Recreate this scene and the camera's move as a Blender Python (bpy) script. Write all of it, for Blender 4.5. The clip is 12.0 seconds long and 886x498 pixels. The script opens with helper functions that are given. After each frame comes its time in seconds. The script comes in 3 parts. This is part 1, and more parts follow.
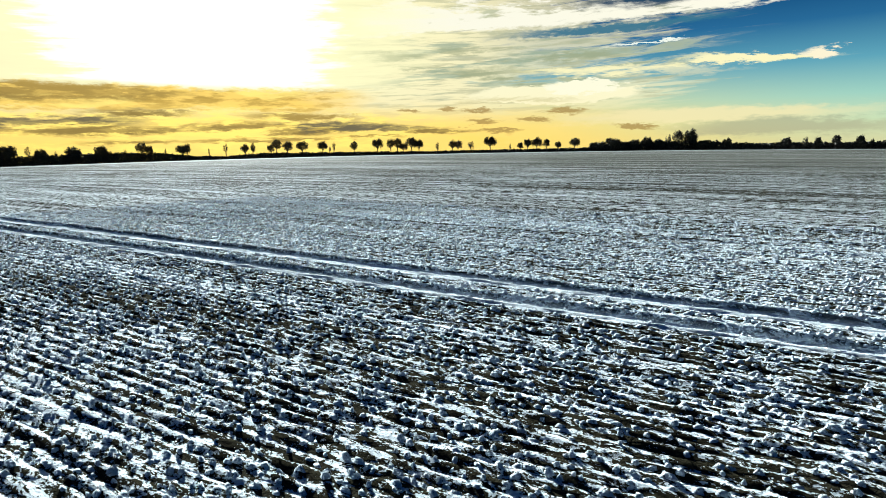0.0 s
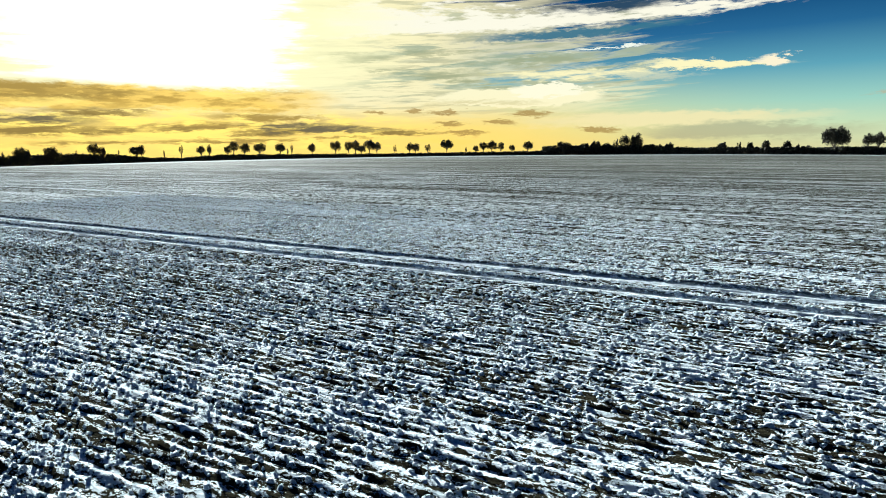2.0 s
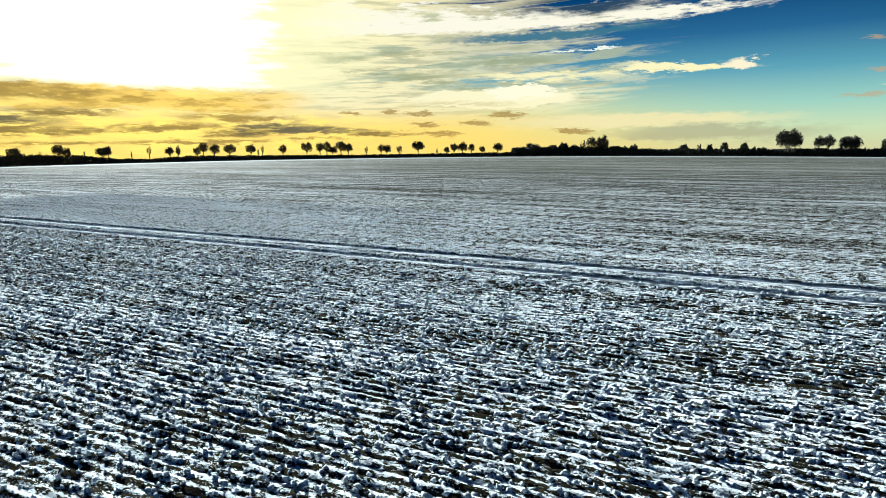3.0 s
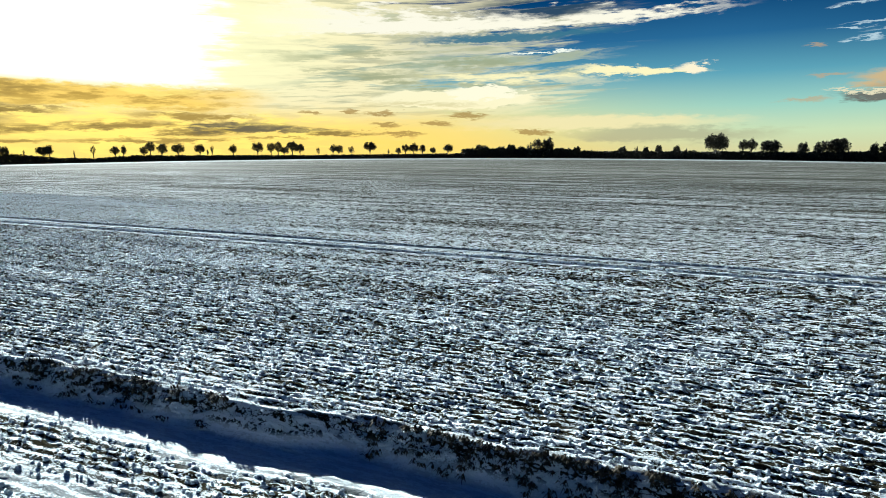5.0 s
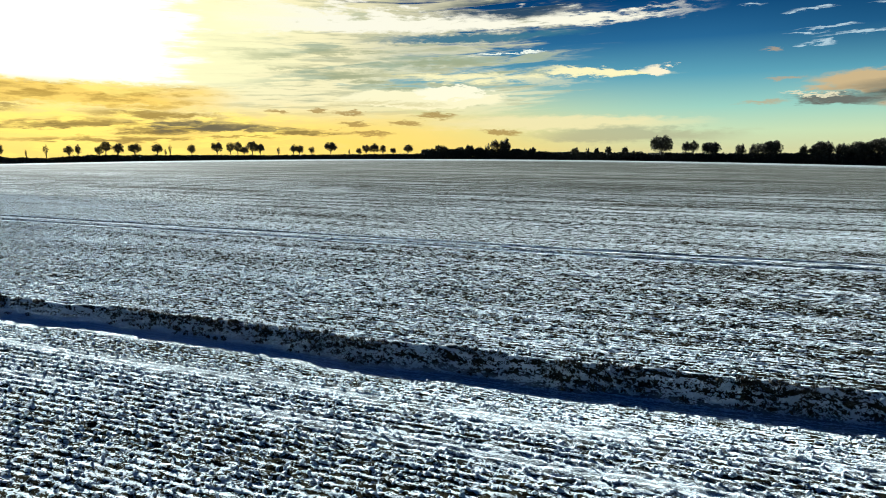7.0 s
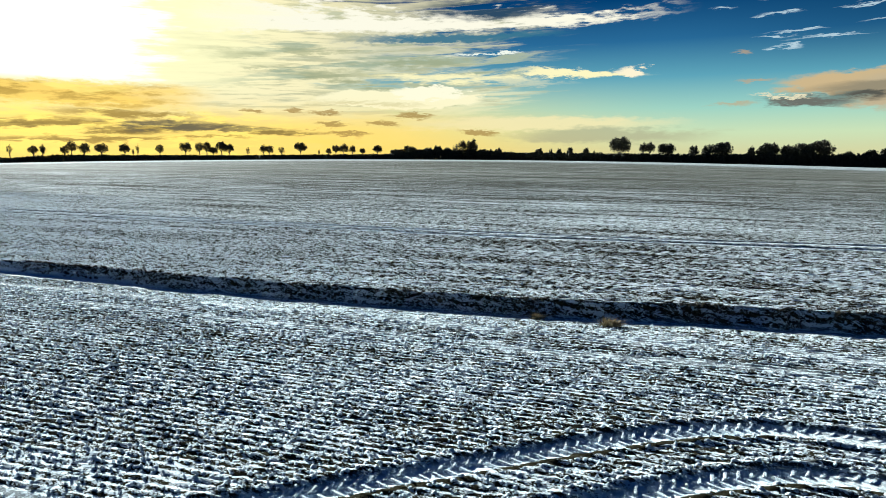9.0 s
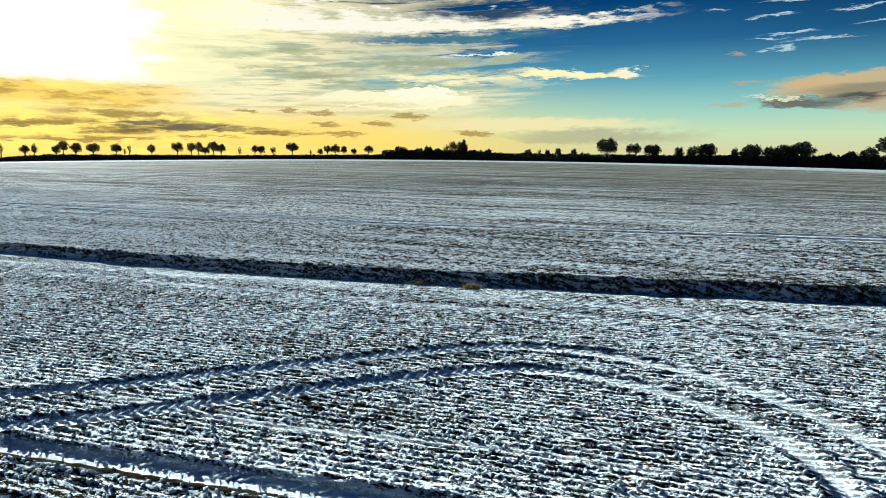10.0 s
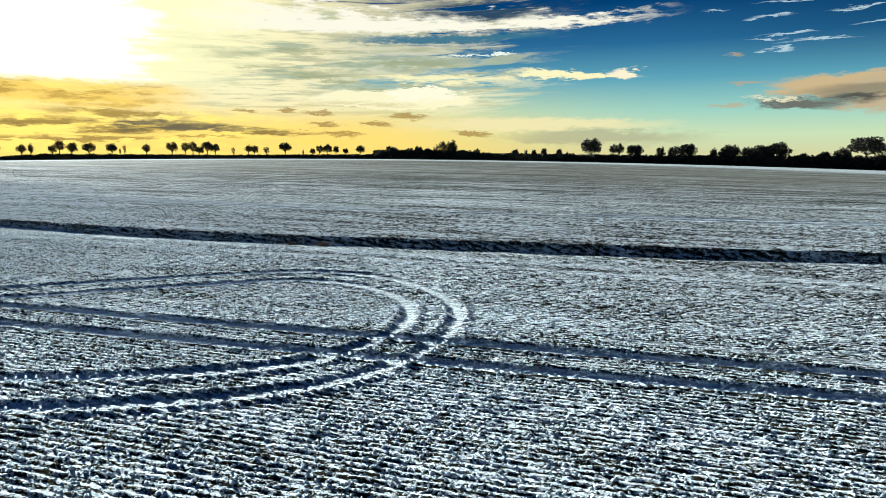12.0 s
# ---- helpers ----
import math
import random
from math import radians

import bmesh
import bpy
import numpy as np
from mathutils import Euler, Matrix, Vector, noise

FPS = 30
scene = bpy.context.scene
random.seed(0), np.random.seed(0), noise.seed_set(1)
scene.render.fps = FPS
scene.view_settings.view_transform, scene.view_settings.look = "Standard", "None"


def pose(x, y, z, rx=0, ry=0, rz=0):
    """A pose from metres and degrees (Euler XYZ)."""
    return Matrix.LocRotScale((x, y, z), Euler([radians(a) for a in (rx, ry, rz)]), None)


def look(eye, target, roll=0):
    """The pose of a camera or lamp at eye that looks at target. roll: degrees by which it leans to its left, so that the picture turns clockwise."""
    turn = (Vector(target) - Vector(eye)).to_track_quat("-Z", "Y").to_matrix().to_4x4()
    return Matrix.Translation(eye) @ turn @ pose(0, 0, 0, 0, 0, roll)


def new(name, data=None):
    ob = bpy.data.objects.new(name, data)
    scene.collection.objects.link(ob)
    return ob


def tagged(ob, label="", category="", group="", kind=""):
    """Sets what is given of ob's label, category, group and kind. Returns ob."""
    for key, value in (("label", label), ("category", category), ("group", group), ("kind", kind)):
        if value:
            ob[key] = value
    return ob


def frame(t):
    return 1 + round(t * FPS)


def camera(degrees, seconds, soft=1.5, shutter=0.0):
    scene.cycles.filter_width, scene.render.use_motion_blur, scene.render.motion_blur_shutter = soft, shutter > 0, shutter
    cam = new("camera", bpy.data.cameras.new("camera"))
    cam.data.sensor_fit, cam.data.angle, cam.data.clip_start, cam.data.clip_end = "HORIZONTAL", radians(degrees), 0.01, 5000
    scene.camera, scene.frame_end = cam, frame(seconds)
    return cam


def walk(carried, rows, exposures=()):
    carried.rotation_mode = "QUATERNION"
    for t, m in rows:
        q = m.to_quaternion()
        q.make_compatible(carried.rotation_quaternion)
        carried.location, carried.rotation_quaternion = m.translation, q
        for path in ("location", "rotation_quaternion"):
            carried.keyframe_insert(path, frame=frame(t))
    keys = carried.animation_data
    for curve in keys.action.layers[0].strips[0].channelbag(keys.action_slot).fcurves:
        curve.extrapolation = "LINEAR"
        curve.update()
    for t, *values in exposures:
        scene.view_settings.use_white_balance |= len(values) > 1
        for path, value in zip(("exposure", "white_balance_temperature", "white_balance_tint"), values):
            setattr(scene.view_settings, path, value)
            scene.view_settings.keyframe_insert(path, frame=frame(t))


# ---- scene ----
# ---------------------------------------------------------------- camera
cam = camera(76.63, 12.0, soft=0.75)
walk(cam, [
    (0.0, pose(-62.40, 55.10, 4.67, 79.78, 0.63, 15.74)),
    (0.5, pose(-59.55, 53.24, 4.80, 79.83, 0.58, 15.30)),
    (1.0, pose(-56.47, 51.33, 4.91, 79.86, 0.50, 14.55)),
    (1.5, pose(-53.52, 49.32, 5.05, 79.93, 0.44, 13.68)),
    (2.0, pose(-50.54, 47.23, 5.17, 79.96, 0.36, 12.39)),
    (2.5, pose(-47.67, 45.10, 5.28, 80.02, 0.34, 11.12)),
    (3.0, pose(-44.66, 42.88, 5.38, 80.05, 0.31, 9.98)),
    (5.0, pose(-33.03, 34.44, 5.95, 80.07, 0.01, 6.09)),
    (5.5, pose(-30.41, 32.29, 6.12, 80.03, -0.03, 5.33)),
    (6.0, pose(-27.74, 30.02, 6.26, 80.04, -0.14, 4.46)),
    (6.5, pose(-25.21, 27.71, 6.41, 80.07, -0.16, 3.71)),
    (8.5, pose(-15.84, 17.98, 6.78, 80.02, -0.17, 1.10)),
    (9.0, pose(-13.42, 15.55, 6.79, 80.09, -0.24, 0.72)),
    (9.5, pose(-11.21, 13.07, 6.77, 80.17, -0.27, 0.46)),
    (10.0, pose(-8.86, 10.47, 6.69, 80.16, -0.39, 0.22)),
    (10.5, pose(-6.65, 7.91, 6.63, 80.12, -0.44, 0.09)),
    (11.0, pose(-4.39, 5.30, 6.58, 80.09, -0.52, 0.28)),
    (11.5, pose(-2.24, 2.60, 6.58, 80.17, -0.49, 0.09)),
    (12.0, pose(0.00, -0.15, 6.60, 80.17, -0.45, 0.08)),
], [(0.0, 2.05, 5700, 7), (12.0, 2.05, 5700, 7)])

# ---------------------------------------------------------------- node helpers


class Num:
    """A value in a node tree that can be reckoned with."""

    def __init__(self, tree, socket):
        self.tree, self.socket = tree, socket

    def op(self, kind, *others, clamp=False):
        node = self.tree.nodes.new("ShaderNodeMath")
        node.operation, node.use_clamp = kind, clamp
        for slot, value in zip(node.inputs, (self, *others)):
            if isinstance(value, Num):
                self.tree.links.new(value.socket, slot)
            else:
                slot.default_value = value
        return Num(self.tree, node.outputs[0])

    def __add__(self, o):
        return self.op("ADD", o)

    def __sub__(self, o):
        return self.op("SUBTRACT", o)

    def __mul__(self, o):
        return self.op("MULTIPLY", o)

    def __truediv__(self, o):
        return self.op("DIVIDE", o)

    def ramp(self, low, high):
        """0 below low, 1 above high, smooth between; low may exceed high."""
        node = self.tree.nodes.new("ShaderNodeMapRange")
        node.interpolation_type = "SMOOTHSTEP"
        flip = low > high
        for slot, value in zip(node.inputs, (0.0, min(low, high), max(low, high), float(flip), float(not flip))):
            slot.default_value = value
        self.tree.links.new(self.socket, node.inputs[0])
        return Num(self.tree, node.outputs[0])


def join(tree, x, y, z=0.0):
    node = tree.nodes.new("ShaderNodeCombineXYZ")
    for slot, value in zip(node.inputs, (x, y, z)):
        if isinstance(value, Num):
            tree.links.new(value.socket, slot)
        else:
            slot.default_value = value
    return node.outputs[0]


def split(tree, socket):
    node = tree.nodes.new("ShaderNodeSeparateXYZ")
    tree.links.new(socket, node.inputs[0])
    return [Num(tree, s) for s in node.outputs]


def grain(tree, where, scale=1.0, detail=3.0, rough=0.55, twist=0.0):
    """Noise of mean 0.5 at the given place."""
    node = tree.nodes.new("ShaderNodeTexNoise")
    tree.links.new(where, node.inputs["Vector"])
    node.inputs["Scale"].default_value, node.inputs["Detail"].default_value = scale, detail
    node.inputs["Roughness"].default_value, node.inputs["Distortion"].default_value = rough, twist
    return Num(tree, node.outputs["Fac"])


def blend(tree, fac, a, b, kind="MIX"):
    node = tree.nodes.new("ShaderNodeMix")
    node.data_type, node.blend_type = "RGBA", kind
    for slot, value in ((node.inputs[0], fac), (node.inputs[6], a), (node.inputs[7], b)):
        if isinstance(value, Num):
            tree.links.new(value.socket, slot)
        elif isinstance(value, bpy.types.NodeSocket):
            tree.links.new(value, slot)
        elif isinstance(value, tuple):
            slot.default_value = (*value, 1.0)
        else:
            slot.default_value = value
    return node.outputs[2]


def gradient(tree, fac, stops):
    node = tree.nodes.new("ShaderNodeValToRGB")
    tree.links.new(fac.socket, node.inputs[0])
    el = node.color_ramp.elements
    while len(el) < len(stops):
        el.new(0.5)
    for e, (at, colour) in zip(el, stops):
        e.position, e.color = at, (*colour, 1.0)
    return node.outputs[0]


# ---------------------------------------------------------------- world: low winter sun behind broken cloud
SUN_AZ, SUN_EL = -38.2, 13.0


def make_world():
    world = bpy.data.worlds.new("winter_sky")
    scene.world = world
    world.use_nodes = True
    t = world.node_tree
    t.nodes.clear()
    coord = t.nodes.new("ShaderNodeTexCoord")
    x, y, z = split(t, coord.outputs["Generated"])
    az = x.op("ARCTAN2", y) * 57.2958
    el = z.op("ARCSINE") * 57.2958
    # clear sky overhead and behind
    sky = t.nodes.new("ShaderNodeTexSky")
    sky.sky_type, sky.sun_disc = "NISHITA", False
    sky.sun_elevation, sky.sun_rotation = radians(SUN_EL), radians(SUN_AZ)
    sky.air_density, sky.dust_density = 1.0, 1.5
    high = blend(t, 1.0, sky.outputs[0], (0.0010, 0.0088, 0.035), "MULTIPLY")
    low = gradient(t, el * (1 / 20.0), [(0.0, (0.68, 0.66, 0.36)), (0.09, (0.62, 0.76, 0.48)), (0.2, (0.36, 0.65, 0.56)), (0.34, (0.13, 0.38, 0.50)),
                                       (0.50, (0.03, 0.145, 0.32)), (0.68, (0.004, 0.05, 0.17)), (1.0, (0.01, 0.05, 0.16))])
    away = az.op("ABSOLUTE").ramp(62, 100)
    low = blend(t, away * 0.9, low, (0.006, 0.030, 0.095))
    low = blend(t, az.ramp(18, 42) * el.ramp(5, 12) * 0.6, low, (0.003, 0.036, 0.11))
    base = blend(t, el.ramp(14, 26), low, high)

    # cloud coordinates, bent by noise so that no edge is clean
    wide = join(t, az * 0.11, el * 0.62, 3.1)
    fine = join(t, az * 0.34, el * 1.7, 7.7)
    streak = join(t, az * 0.10 + el * 0.16, el * 1.5 - az * 0.09, 1.3)
    w1, w2 = grain(t, wide, 1.0, 5.0, 0.6), grain(t, fine, 1.0, 5.0, 0.62)
    s1 = grain(t, streak, 1.0, 6.0, 0.6, 0.6)
    w3 = grain(t, join(t, az * 0.75, el * 2.4, 12.0), 1.0, 6.0, 0.65)
    a = az + (w2 - 0.5) * 5.0 + (w1 - 0.5) * 3.0 + (w3 - 0.5) * 2.6
    e = el + (w1 - 0.5) * 1.2 + (w2 - 0.5) * 0.9 + (w3 - 0.5) * 1.3

    calm_a = az + (w2 - 0.5) * 6.0 + (w1 - 0.5) * 4.0
    calm_e = el + (w1 - 0.5) * 1.3 + (w2 - 0.5) * 1.2 + (w3 - 0.5) * 0.4

    def blob(a0, e0, wa, we, tilt=0.0, soft=0.5, smooth_edge=False):
        pa, pe = (calm_a, calm_e) if smooth_edge else (a, e)
        da = (pa - a0) * (1 / wa)
        de = (pe - e0 - (pa - a0) * tilt) * (1 / we)
        d = (da * da + de * de).op("SQRT")
        return d.ramp(1.0 + soft * 0.35, 1.0 - soft * 0.6)

    colour = base
    # warm haze along the horizon
    warm = (az * -1.0).ramp(-26, 16) * el.ramp(8.0, 0.5)
    colour = blend(t, warm * 0.95, colour, (1.08, 0.75, 0.12))
    # high veil of cirrus, thick towards the sun, torn into streaks away from it
    veil = ((az * -1.0) * (1 / 26.0) + (s1 - 0.5) * 2.9 + (w2 - 0.5) * 0.9 + 0.62).ramp(0.25, 0.85) * az.ramp(15, 3) * el.ramp(2.0, 4.5)
    colour = blend(t, veil * (az.ramp(-4, -16) * 0.35 + 0.65), colour, (0.98, 0.90, 0.55))
    holes = (w1 * 0.6 + s1 * 0.4).ramp(0.52, 0.63) * veil * az.ramp(-34, -20) * 0.55
    colour = blend(t, holes, colour, (0.36, 0.44, 0.34))
    mottle = grain(t, join(t, az * 0.17 + el * 0.3, el * 2.6 - az * 0.10, 5.0), 1.0, 5.0, 0.6)
    colour = blend(t, veil * mottle.ramp(0.48, 0.60) * az.ramp(-32, -18) * 0.62, colour, (0.46, 0.47, 0.30))
    teal = (grain(t, join(t, az * 0.10 + el * 0.12, el * 0.85 - az * 0.05, 9.0), 1.0, 4.0, 0.6) + (mottle - 0.5) * 0.4).ramp(0.50, 0.60)
    colour = blend(t, veil * teal * az.ramp(-26, -16) * el.ramp(11.5, 9.0) * el.ramp(4.5, 6.5) * 0.78, colour, (0.33, 0.43, 0.33))
    # long bright streak and the cloud field above it
    edge = e - 11.15 - az * 0.036
    upper = (edge + (s1 - 0.5) * 1.2).ramp(0.0, 0.45) * (edge + az * 0.055 - 1.0 + (w2 - 0.5) * 4.0).ramp(1.0, 0.2) * az.ramp(23, 15)
    colour = blend(t, upper, colour, (1.0, 0.96, 0.80))
    notch = blob(0.5, 10.7, 10.5, 0.42, 0.038, 0.8) * 0.95
    colour = blend(t, notch, colour, (0.05, 0.18, 0.28))
    dark_top = blob(3.5, 13.2, 7.0, 0.9, 0.02, 0.9) * s1.ramp(0.42, 0.55)
    colour = blend(t, dark_top, colour, (0.03, 0.07, 0.13))

    def cloud(colour, shade, *where, strength=1.0, torn=0.0):
        mask = blob(*where) * strength
        if torn:
            mask = mask * (w2 * 0.5 + s1 * 0.5).ramp(0.5 - torn * 0.12, 0.5 + torn * 0.06)
        return blend(t, mask, colour, shade)

    cream = (1.0, 0.93, 0.55)
    moss = (0.36, 0.40, 0.24)
    for a0, e0, wa, we, power in ((-20.9, 8.8, 5.0, 0.62, 0.95), (-18.0, 7.7, 3.6, 0.36, 0.7), (-10.3, 6.95, 6.2, 0.75, 0.8), (-6.0, 6.4, 4.5, 0.5, 0.7), (-13.5, 9.3, 5.0, 0.3, 0.6), (-4.0, 8.4, 6.0, 0.4, 0.7)):
        colour = cloud(colour, moss, a0, e0, wa, we, 0.0, 0.9, strength=power, torn=0.7)
    # cream banks in the middle distance
    colour = cloud(colour, (1.0, 0.94, 0.62), -5.0, 4.95, 8.5, 0.95, 0.01, 0.2)
    colour = cloud(colour, (1.02, 0.98, 0.74), -2.0, 5.6, 3.6, 0.55, -0.05, 0.25)
    colour = cloud(colour, (0.60, 0.56, 0.30), -8.0, 4.6, 6.0, 0.25, 0.0, 0.9, strength=0.6, torn=0.8)
    colour = cloud(colour, cream, 0.5, 7.0, 9.0, 0.55, -0.02, 0.8, torn=0.8)
    colour = cloud(colour, cream, 12.3, 7.45, 6.3, 0.36, -0.045, 0.7)
    colour = cloud(colour, (1.0, 0.90, 0.66), 17.4, 7.35, 1.2, 0.5, -0.03, 0.5)
    colour = cloud(colour, (0.55, 0.62, 0.50), 7.5, 6.6, 5.0, 0.35, -0.02, 1.0, strength=0.7, torn=0.6)
    colour = cloud(colour, (0.92, 0.96, 0.86), 3.4, 9.25, 3.6, 0.12, 0.05, 0.7)
    # pale low band
    colour = cloud(colour, (0.95, 0.83, 0.46), 8.0, 2.7, 13.0, 0.75, 0.0, 0.9, strength=0.8)
    colour = cloud(colour, (0.42, 0.40, 0.26), 15.0, 1.5, 9.0, 0.75, 0.0, 0.9, strength=0.65)
    # lone cloud in the blue: a lit, ragged top over dark flat bases
    colour = cloud(colour, (0.62, 0.47, 0.26), 34.6, 5.7, 5.8, 0.95, 0.03, 0.5)
    colour = cloud(colour, (0.55, 0.45, 0.29), 38.5, 5.0, 4.5, 1.7, 0.05, 0.7)
    colour = cloud(colour, (0.26, 0.23, 0.16), 35.6, 5.2, 4.6, 0.5, 0.04, 1.2, True, strength=0.8)
    colour = cloud(colour, (0.10, 0.10, 0.085), 35.4, 4.6, 2.6, 0.34, 0.0, 1.2, True)
    colour = cloud(colour, (0.16, 0.17, 0.15), 31.6, 4.35, 3.6, 0.34, -0.08, 1.0, True)
    colour = cloud(colour, (0.80, 0.74, 0.52), 29.6, 4.75, 2.0, 0.14, -0.12, 0.7)
    for a0, e0, wa in ((26.3, 8.5, 0.7), (27.3, 6.1, 1.6), (25.8, 4.2, 1.9)):
        colour = cloud(colour, (0.56, 0.38, 0.20), a0, e0, wa, 0.2, 0.02, 1.0, strength=0.6)
    for a0, e0, wa in ((28.8, 11.4, 1.3), (30.8, 10.1, 1.8), (33.0, 9.35, 2.6), (29.9, 8.8, 1.4), (30.2, 12.4, 2.6), (35.0, 11.4, 1.7), (36.6, 10.3, 1.3), (23.8, 12.0, 1.0), (29.0, 9.7, 1.5)):
        colour = cloud(colour, (0.66, 0.82, 0.90), a0, e0, wa, 0.085, -0.01, 1.2, True, strength=0.7)
    # glare round the hidden sun
    ga, ge = (az - SUN_AZ) * (1 / 13.0), (el - 10.8) * (1 / 8.5)
    near = (ga * ga + ge * ge).op("SQRT") + (s1 - 0.5) * 0.9 + (w2 - 0.5) * 0.5
    colour = blend(t, near.ramp(1.9, 0.95) * el.ramp(4.0, 6.5) * 0.95, colour, (1.04, 1.0, 0.60))
    colour = blend(t, near.ramp(1.05, 0.75) * (el + (w1 - 0.5) * 0.8).ramp(5.5, 6.3), colour, (1.35, 1.32, 1.2))
    # tan bank below the sun, lit from behind
    bank = (e - az * 0.012).ramp(6.3, 5.8) * e.ramp(3.3, 3.9) * (az + (w1 - 0.5) * 14.0).ramp(-21, -31)
    colour = blend(t, bank * 0.85, colour, (1.05, 0.68, 0.09))
    colour = blend(t, bank * (w2 * 0.85 + w3 * 0.15).ramp(0.44, 0.62) * 0.8, colour, (0.40, 0.25, 0.04))
    colour = blend(t, bank * w1.ramp(0.54, 0.64) * 0.7, colour, (1.2, 0.95, 0.25))
    glow = el.ramp(4.2, 2.8) * az.ramp(-10, -24)
    colour = blend(t, glow * w2.ramp(0.56, 0.40) * 0.8, colour, (1.28, 1.0, 0.20))
    colour = cloud(colour, (1.35, 1.02, 0.20), -37.0, 1.6, 12.0, 2.0, 0.0, 1.4, True, strength=0.8)
    colour = blend(t, el.ramp(5.5, 2.0) * az.ramp(6, -14) * (w2.ramp(0.35, 0.6) * 0.35 + 0.25), colour, (1.12, 0.80, 0.22))
    # grey rolls near the horizon, broken by lit gaps
    grey, brown, umber = (0.17, 0.145, 0.085), (0.31, 0.215, 0.06), (0.44, 0.30, 0.075)
    for a0, e0, wa, we, shade in ((-51.0, 2.6, 6.5, 0.6, grey), (-46.5, 1.8, 6.5, 0.38, brown), (-43.4, 3.35, 3.4, 0.38, brown), (-38.0, 2.05, 3.4, 0.42, brown), (-34.0, 2.35, 3.0, 0.35, umber),
                                  (-30.0, 1.9, 4.5, 0.4, brown), (-26.5, 2.45, 4.2, 0.55, grey), (-22.5, 2.0, 5.0, 0.36, grey), (-17.0, 1.75, 4.2, 0.34, brown), (-29.0, 3.2, 5.0, 0.3, umber),
                                  (-33.0, 1.0, 6.0, 0.2, umber), (-44.0, 0.9, 3.0, 0.2, umber), (-24.0, 1.1, 4.0, 0.18, umber), (-58.0, 4.8, 9.0, 0.7, brown), (-47.0, 5.1, 7.0, 0.5, umber)):
        colour = cloud(colour, shade, a0, e0, wa * 1.25, we * 1.15, 0.0, 1.0, True, strength=0.9, torn=0.5)
        colour = cloud(colour, shade, a0 + 0.8, e0 - we * 0.2, wa * 0.9, we * 0.6, 0.0, 1.0, strength=0.75)
    for a0, e0, wa in ((-3.8, 3.4, 1.9), (-6.8, 2.6, 1.5), (-10.2, 1.7, 2.0), (-12.6, 3.5, 1.4), (-15.4, 3.7, 0.9), (-19.2, 3.6, 1.1), (3.0, 1.9, 2.2), (-12.0, 2.5, 1.6)):
        colour = cloud(colour, (0.40, 0.25, 0.07), a0, e0, wa, 0.24, -0.06, 0.8, strength=0.8)
    # the clouds thin out overhead and behind
    colour = blend(t, az.op("ABSOLUTE").ramp(85, 62) * el.ramp(24, 15), base, colour)
    colour = blend(t, 1.0, colour, (1.08, 1.0, 0.88), "MULTIPLY")
    back = t.nodes.new("ShaderNodeBackground")
    out = t.nodes.new("ShaderNodeOutputWorld")
    t.links.new(colour, back.inputs[0])
    back.inputs[1].default_value = 0.240
    t.links.new(back.outputs[0], out.inputs[0])


make_world()
sun_data = bpy.data.lights.new("sun", "SUN")
sun_data.energy, sun_data.angle, sun_data.color = 5.0, radians(0.6), (1.0, 0.985, 0.86)
sun = new("sun", sun_data)
_a, _e = radians(SUN_AZ), radians(SUN_EL)
toward = Vector((math.sin(_a) * math.cos(_e), math.cos(_a) * math.cos(_e), math.sin(_e)))
sun.matrix_world = look(toward * 100, (0, 0, 0))

# ---------------------------------------------------------------- materials


def material(name):
    m = bpy.data.materials.new(name)
    m.use_nodes = True
    t = m.node_tree
    return m, t, t.nodes["Principled BSDF"]


def bump(t, shader, height, strength, distance):
    node = t.nodes.new("ShaderNodeBump")
    node.inputs["Strength"].default_value, node.inputs["Distance"].default_value = strength, distance
    t.links.new(height.socket, node.inputs["Height"])
    t.links.new(node.outputs[0], shader.inputs["Normal"])


ROW = 0.205  # drill rows, metres
MID = (-37.0, 19.0)  # middle of the rounded hill, along and across the rows


